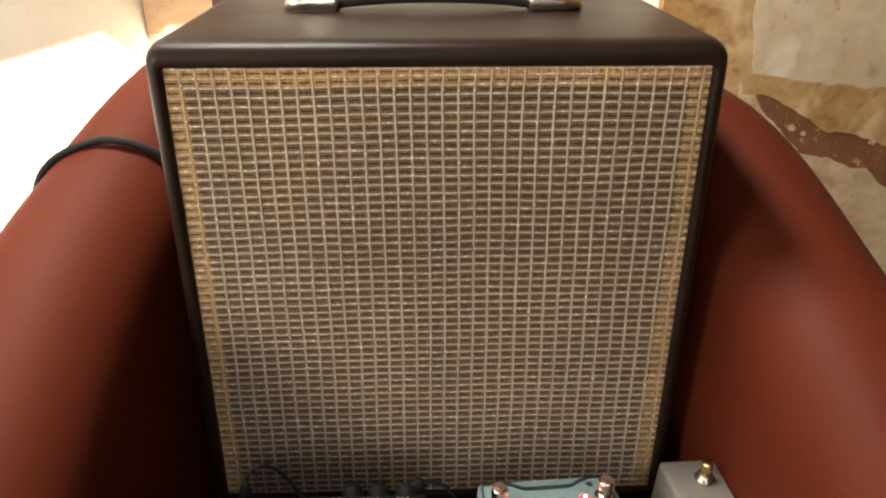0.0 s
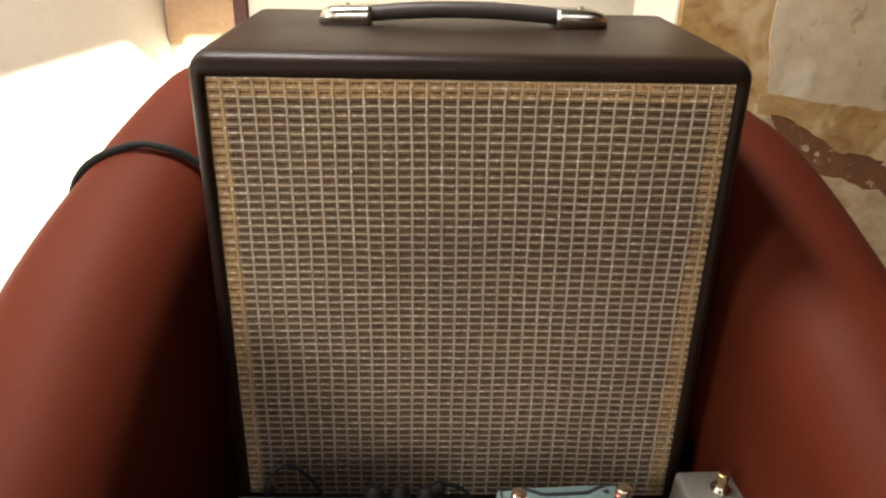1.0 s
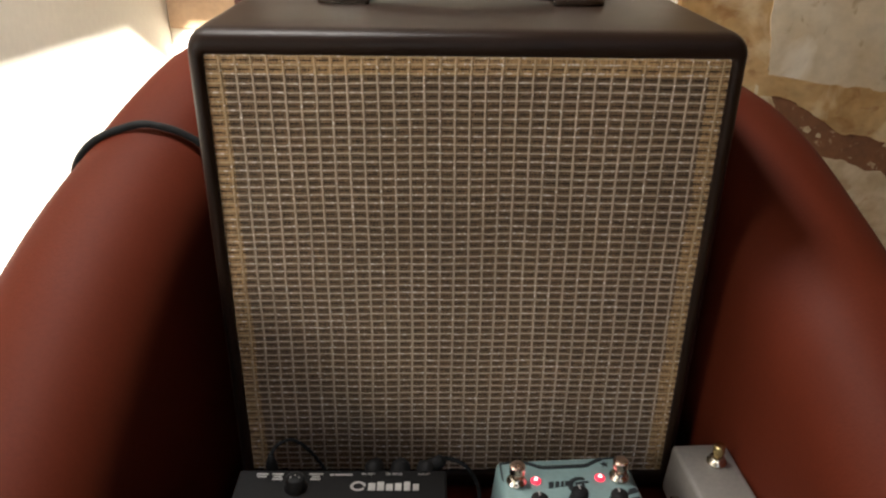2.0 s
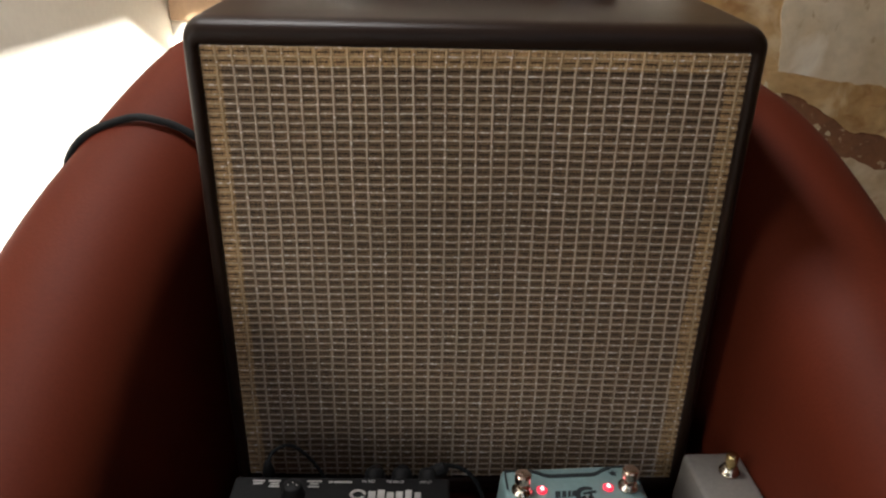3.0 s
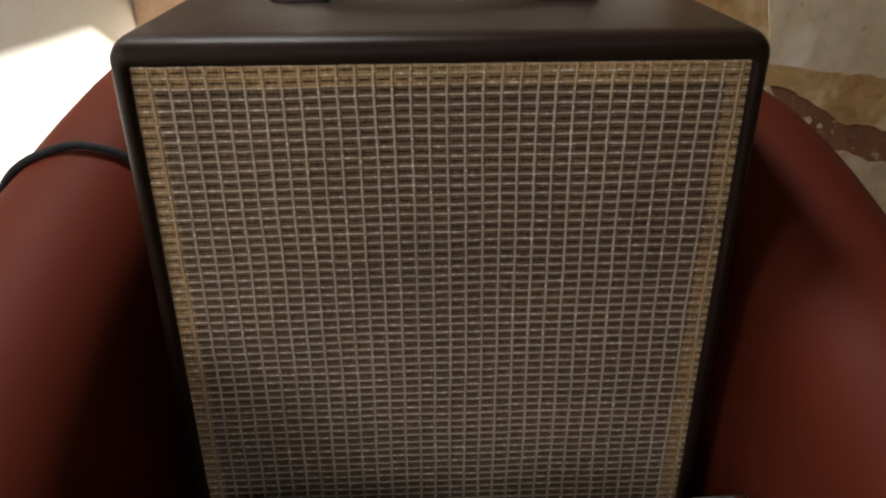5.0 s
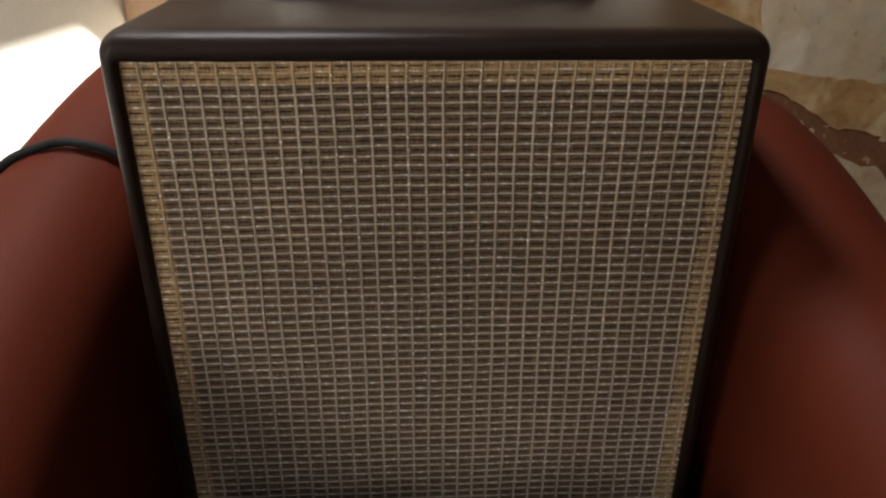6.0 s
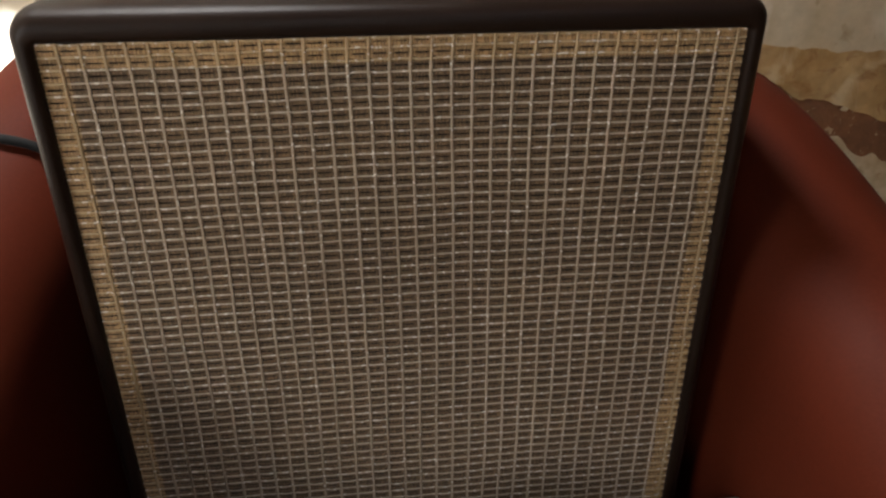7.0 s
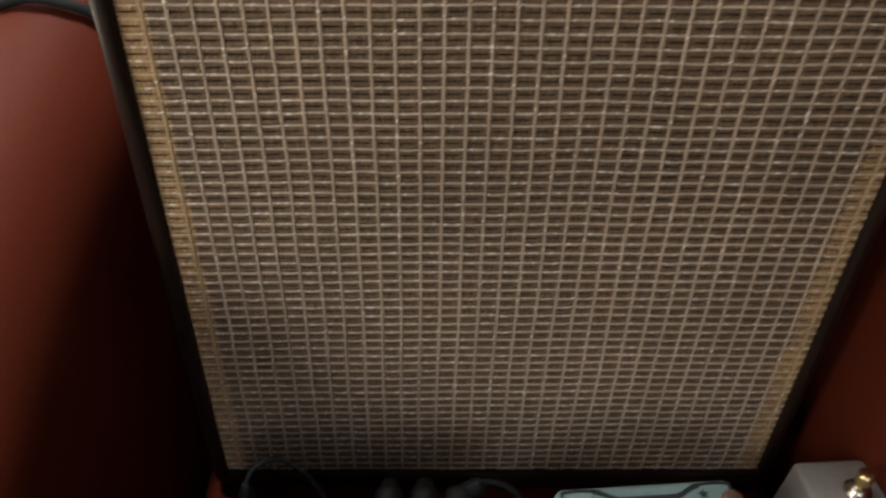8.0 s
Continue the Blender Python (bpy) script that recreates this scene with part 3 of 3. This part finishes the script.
def carry_handle():
    top = GH + 0.022
    hy = 0.168
    h = tagged(new("carry_handle"), "black strap handle with bright metal end caps")
    h.parent = cab
    h.location = (-0.002, hy, top)
    rings = []
    for i in range(25):
        f = -1 + 2 * i / 24
        x = 0.104 * f
        lift = 0.0095 + 0.0060 * (1 - f * f)
        hw = 0.0135 + 0.001 * (1 - f * f)
        ring = []
        for k in range(14):
            a = 2 * math.pi * k / 14
            ring.append((x, hw * math.copysign(abs(math.cos(a)) ** 0.6, math.cos(a)), lift + 0.0080 * math.copysign(abs(math.sin(a)) ** 0.7, math.sin(a))))
        rings.append(ring)
    verts, faces = loft(rings, True, True)
    mesh_object("strap", verts, faces, HANDLE, h, True, "black moulded strap")
    for s in (-1, 1):
        rings = []
        for i in range(15):
            f = i / 14
            x = s * (0.096 + 0.054 * f)
            e = math.sqrt(max(0.0, 1 - max(0.0, (f - 0.6) / 0.4) ** 2))
            hw, ht = 0.008 + 0.0105 * e, 0.008 + 0.0115 * e * (1 - 0.10 * f)
            ring = []
            for k in range(13):
                a = math.pi * k / 12
                ring.append((x, hw * math.copysign(abs(math.cos(a)) ** 0.6, math.cos(a)), ht * max(0.0, math.sin(a)) ** 0.35))
            rings.append(ring)
        verts, faces = loft(rings, True, True, True)
        cap = mesh_object("end_cap", verts, faces, NICKEL, h, True, "bright nickel end cap")
        part("screw", lathe([(0.0038, 0.0), (0.0038, 0.0015), (0.002, 0.0026)], 14, (s * 0.122, 0, 0.0183)), NICKEL, cap)
    return h


carry_handle()


# ---- pedals on their board ----
BOARD = Z0 + 0.022


def pedalboard():
    b = thing("pedalboard", "low black pedalboard lying on the leather seat", "pedalboard", (0, 0, SEAT))
    h = BOARD - SEAT
    for y0 in (-0.335, -0.265, -0.195, -0.125):
        part("rail", slab(-0.252, 0.288, y0, y0 + 0.055, h - 0.012, h, 0.002), BLACK, b)
    for x in (-0.235, 0.225):
        part("foot", slab(x, x + 0.02, -0.335, -0.07, 0.0, h - 0.0125, 0.002), BLACK, b, "black side rail")


pedalboard()


def foot_switch(parent, x, y, z, top_mat, r=0.0062):
    s = part("foot_switch", lathe([(0.0095, 0), (0.0098, 0.0025), (0.0075, 0.003), (0.0075, 0.007), (0.0065, 0.008)], 20, (x, y, z)), NICKEL, parent, "chrome foot switch", True)
    part("button", lathe([(0.0045, 0.008), (0.0045, 0.0125), (r, 0.013), (r, 0.0205), (r * 0.85, 0.022), (r * 0.3, 0.0225)], 20, (x, y, z)), top_mat, s, "", False)
    return s


def tapered_box(w0, w1, d0, d1, h, bevel):
    bm = bmesh.new()
    bmesh.ops.create_cube(bm, size=1)
    for v in bm.verts:
        up = v.co.z > 0
        v.co = Vector((v.co.x * (w1 if up else w0), v.co.y * (d1 if up else d0), h if up else 0))
    bmesh.ops.bevel(bm, geom=list(bm.edges), offset=bevel, segments=3, profile=0.5, affect="EDGES")
    return bm


def flat_shape(points, z0, z1):
    bm = bmesh.new()
    lo = [bm.verts.new((x, y, z0)) for x, y in points]
    hi = [bm.verts.new((x, y, z1)) for x, y in points]
    n = len(points)
    for i in range(n):
        bm.faces.new((lo[i], lo[(i + 1) % n], hi[(i + 1) % n], hi[i]))
    bm.faces.new(hi)
    bm.faces.new(lo[::-1])
    return bm


def grey_pedal():
    h = 0.060
    p = thing("effect_pedal", "plain grey metal effect pedal with one brass-topped foot switch", "effect pedal", (0.2475, -0.107, BOARD), "pedals on the board")
    p.rotation_euler = (0, 0, radians(3))
    part("housing", tapered_box(0.062, 0.056, 0.115, 0.110, h, 0.0045), GREY, p, "satin grey metal box", True)
    foot_switch(p, 0.007, 0.026, h, BRASS, 0.0058)
    jack = part("jack", lathe([(0.007, 0.0), (0.007, 0.006), (0.0045, 0.0065)], 16), NICKEL, p)
    jack.matrix_basis = pose(-0.031, 0.012, 0.022, 0, -90, 0)


def star(x, y, r):
    return [(x + (r if k % 2 == 0 else r * 0.45) * math.sin(math.pi * k / 5), y + (r if k % 2 == 0 else r * 0.45) * math.cos(math.pi * k / 5)) for k in range(10)]


def teal_pedal():
    h = 0.056
    p = thing("effect_pedal", "pale teal twin effect pedal with two lit red digits", "effect pedal", (0.1040, -0.125, BOARD), "pedals on the board")
    p.rotation_euler = (0, 0, radians(4))
    part("housing", tapered_box(0.140, 0.132, 0.118, 0.112, h, 0.006), TEAL, p, "pale teal painted metal box", True)
    z0, z1 = h + 0.0002, h + 0.0009
    band = [(-0.040 + 0.080 * i / 16, 0.0525 - 0.0085 * min(1.0, 1.6 * math.sin(math.pi * i / 16)) ** 1.5) for i in range(17)]
    line = band + [(x, y - 0.0042) for x, y in reversed(band)]
    part("print_line", flat_shape(line, z0, z1), DARKINK, p, "dark curved printed line")
    for s in (-1, 1):
        arc = [(s * (0.040 + 0.023 * i / 8), 0.0515 + 0.001 * math.sin(math.pi * i / 8)) for i in range(9)] + [(s * 0.0638, 0.046), (s * 0.0642, 0.028)]
        arc2 = [(x - s * 0.0018, y - 0.0022) for x, y in arc]
        part("print_line", flat_shape(arc + arc2[::-1], z0, z1), DARKINK, p)
        part("print_star", flat_shape(star(s * 0.041, 0.0425, 0.0042), z0, z1), DARKINK, p, "small dark printed star")
        foot_switch(p, s * 0.0505, 0.024, h, WARM_NICKEL, 0.0075)
        d = part("digit_display", lathe([(0.0050, 0.0), (0.0050, 0.0016), (0.0041, 0.0024)], 20, (s * 0.0315, 0.024, h)), LED, p, "round red lit digit display", True)
        curve = bpy.data.curves.new("digit", "FONT")
        curve.body, curve.size, curve.extrude, curve.align_x, curve.align_y = "4", 0.0072, 0.0003, "CENTER", "CENTER"
        tmp = bpy.data.objects.new("tmp", curve)
        scene.collection.objects.link(tmp)
        me = bpy.data.meshes.new_from_object(tmp.evaluated_get(bpy.context.evaluated_depsgraph_get()))
        bpy.data.objects.remove(tmp)
        me.materials.append(LEDHOT)
        digit = new("digit", me)
        digit.parent = d
        digit.location = (s * 0.0315, 0.024, h + 0.0029)
    ring = [(0.010 + 0.012 * math.cos(a), 0.0145 + 0.012 * math.sin(a)) for a in [radians(60 + 240 * i / 20) for i in range(21)]]
    ring2 = [(0.0115 + 0.0085 * math.cos(a), 0.0145 + 0.0085 * math.sin(a)) for a in [radians(60 + 240 * i / 20) for i in range(21)]]
    part("print_mark", flat_shape(ring + ring2[::-1], z0, z1), DARKINK, p, "dark ring-shaped printed mark")
    part("print_mark", flat_shape([(0.006, 0.019), (0.019, 0.021), (0.019, 0.0185), (0.0145, 0.0180), (0.0145, 0.0095), (0.0115, 0.0095), (0.0115, 0.0175), (0.006, 0.0165)], z0, z1), DARKINK, p)
    for i, (x, w) in enumerate(((-0.021, 0.005), (-0.0145, 0.004), (-0.009, 0.003), (-0.005, 0.004))):
        part("print_bar", flat_shape([(x, 0.0135 + 0.0006 * i), (x + w, 0.014 + 0.0006 * i), (x + w + 0.0015, 0.022), (x + 0.0015, 0.0215)], z0, z1), DARKINK, p)
    knob_profile = [(0.0095, 0.0), (0.0095, 0.002), (0.0085, 0.003), (0.0078, 0.012), (0.006, 0.0135)]
    for x, y in ((0.004, -0.004), (-0.035, -0.010), (0.040, -0.010)):
        k = part("knob", lathe(knob_profile, 24, (x, y, h)), BLACK, p, "black control knob", True)
        part("pointer", slab(x - 0.0007, x + 0.0007, y + 0.001, y + 0.006, h + 0.0136, h + 0.0142), WHITEINK, k)
    for x0, y0, w in ((0.052, 0.000, 0.012), (0.050, -0.012, 0.014)):
        part("print_mark", flat_shape([(x0, y0), (x0 + w, y0 + 0.003), (x0 + w - 0.002, y0 + 0.009), (x0 + 0.003, y0 + 0.007)], z0, z1), DARKINK, p)


def amp_unit():
    h = 0.051
    p = thing("mini_amplifier", "flat black mini amplifier with white lettering and plugged cables", "amplifier", (-0.117, -0.140, BOARD), "pedals on the board")
    part("housing", tapered_box(0.208, 0.204, 0.120, 0.116, h, 0.003), BLACK, p, "black painted metal box", True)
    z0, z1 = h + 0.0002, h + 0.0008
    for x, y, w in ((-0.084, 0.0500, 0.011), (-0.083, 0.0465, 0.009), (-0.069, 0.0500, 0.011), (-0.067, 0.0465, 0.008), (-0.068, 0.0430, 0.010), (-0.033, 0.0500, 0.014), (-0.030, 0.0465, 0.008), (-0.031, 0.0430, 0.010),
                    (-0.0125, 0.0492, 0.004), (-0.0075, 0.0492, 0.017)):
        part("print_bar", slab(x, x + w, y, y + 0.0019, z0, z1), WHITEINK, p)
    for word, x in (("FX RET", 0.0185), ("FX SEND", 0.0420), ("INPUT", 0.0735)):
        curve = bpy.data.curves.new("lettering", "FONT")
        curve.body, curve.size, curve.extrude = word, 0.0042, 0.0003
        tmp = bpy.data.objects.new("tmp", curve)
        scene.collection.objects.link(tmp)
        me = bpy.data.meshes.new_from_object(tmp.evaluated_get(bpy.context.evaluated_depsgraph_get()))
        bpy.data.objects.remove(tmp)
        me.materials.append(WHITEINK)
        txt = new("lettering", me)
        txt.parent = p
        txt.location = (x, 0.0500, z0 + 0.0003)
    # a maker's mark as plain shapes
    ring = [(0.0165 + 0.0075 * math.cos(a), 0.0345 + 0.0062 * math.sin(a)) for a in [2 * math.pi * i / 24 for i in range(23)]]
    ring2 = [(0.0165 + 0.0050 * math.cos(a), 0.0345 + 0.0040 * math.sin(a)) for a in [2 * math.pi * i / 24 for i in range(23)]]
    part("print_mark", flat_shape(ring + ring2[::-1], z0, z1), WHITEINK, p, "white printed mark")
    for i in range(6):
        part("print_mark", slab(0.0262 + 0.0086 * i, 0.0330 + 0.0084 * i, 0.0290, (0.0385, 0.0405, 0.0375)[i % 3], z0, z1), WHITEINK, p)
    for x, y in ((-0.043, 0.033), (-0.030, -0.012), (0.02, -0.012), (0.065, -0.012)):
        k = part("knob", lathe([(0.011, 0), (0.011, 0.002), (0.0095, 0.004), (0.009, 0.012), (0.007, 0.0135)], 24, (x, y, h)), BLACK, p, "black control knob", True)
        for j in range(3):
            part("pointer", lathe([(0.0007, 0.0132), (0.0007, 0.0142)], 8, (x - 0.004 + 0.004 * j, y - 0.001 + 0.003 * (j % 2), h)), WHITEINK, k)
    # plugs on the far side
    for x in (0.030, 0.056, 0.082):
        j = part("plug", lathe([(0.0085, 0.0), (0.0100, 0.002), (0.0100, 0.012), (0.0080, 0.016)], 18), BLACK, p, "black jack plug", True)
        j.matrix_basis = pose(x, 0.0585, 0.040, -55, 0, 0)
        part("plug_tail", lathe([(0.0072, 0.0), (0.0072, 0.016), (0.0040, 0.020)], 14), BLACK, j).matrix_basis = pose(0, 0, 0.010, 0, 65, 90 if x < 0.07 else 0)


grey_pedal()
teal_pedal()
amp_unit()

loop = tube([(-0.1895, -0.0745, BOARD + 0.045), (-0.1893, -0.0740, BOARD + 0.060), (-0.184, -0.066, Z0 + 0.090), (-0.170, -0.056, Z0 + 0.088), (-0.153, -0.052, Z0 + 0.068), (-0.137, -0.060, Z0 + 0.046), (-0.130, -0.075, BOARD + 0.01)], 0.0019, "speaker_lead", CABLE)
part("plug", lathe([(0.0058, 0.0), (0.0062, 0.003), (0.0062, 0.050), (0.0045, 0.056), (0.0028, 0.062)], 16, (-0.1895, -0.0745, BOARD)), BLACK, loop, "black jack plug", True)
tagged(loop, "thin black lead looping up behind the mini amplifier", "cable")
link = tube([(-0.030, -0.072, Z0 + 0.072), (-0.015, -0.064, Z0 + 0.072), (0.005, -0.064, Z0 + 0.062), (0.018, -0.070, Z0 + 0.04), (0.02, -0.082, BOARD + 0.004), (0.028, -0.10, BOARD + 0.004)], 0.0022, "patch_cable", CABLE)
tagged(link, "short black patch cable between amplifier and pedal", "cable")
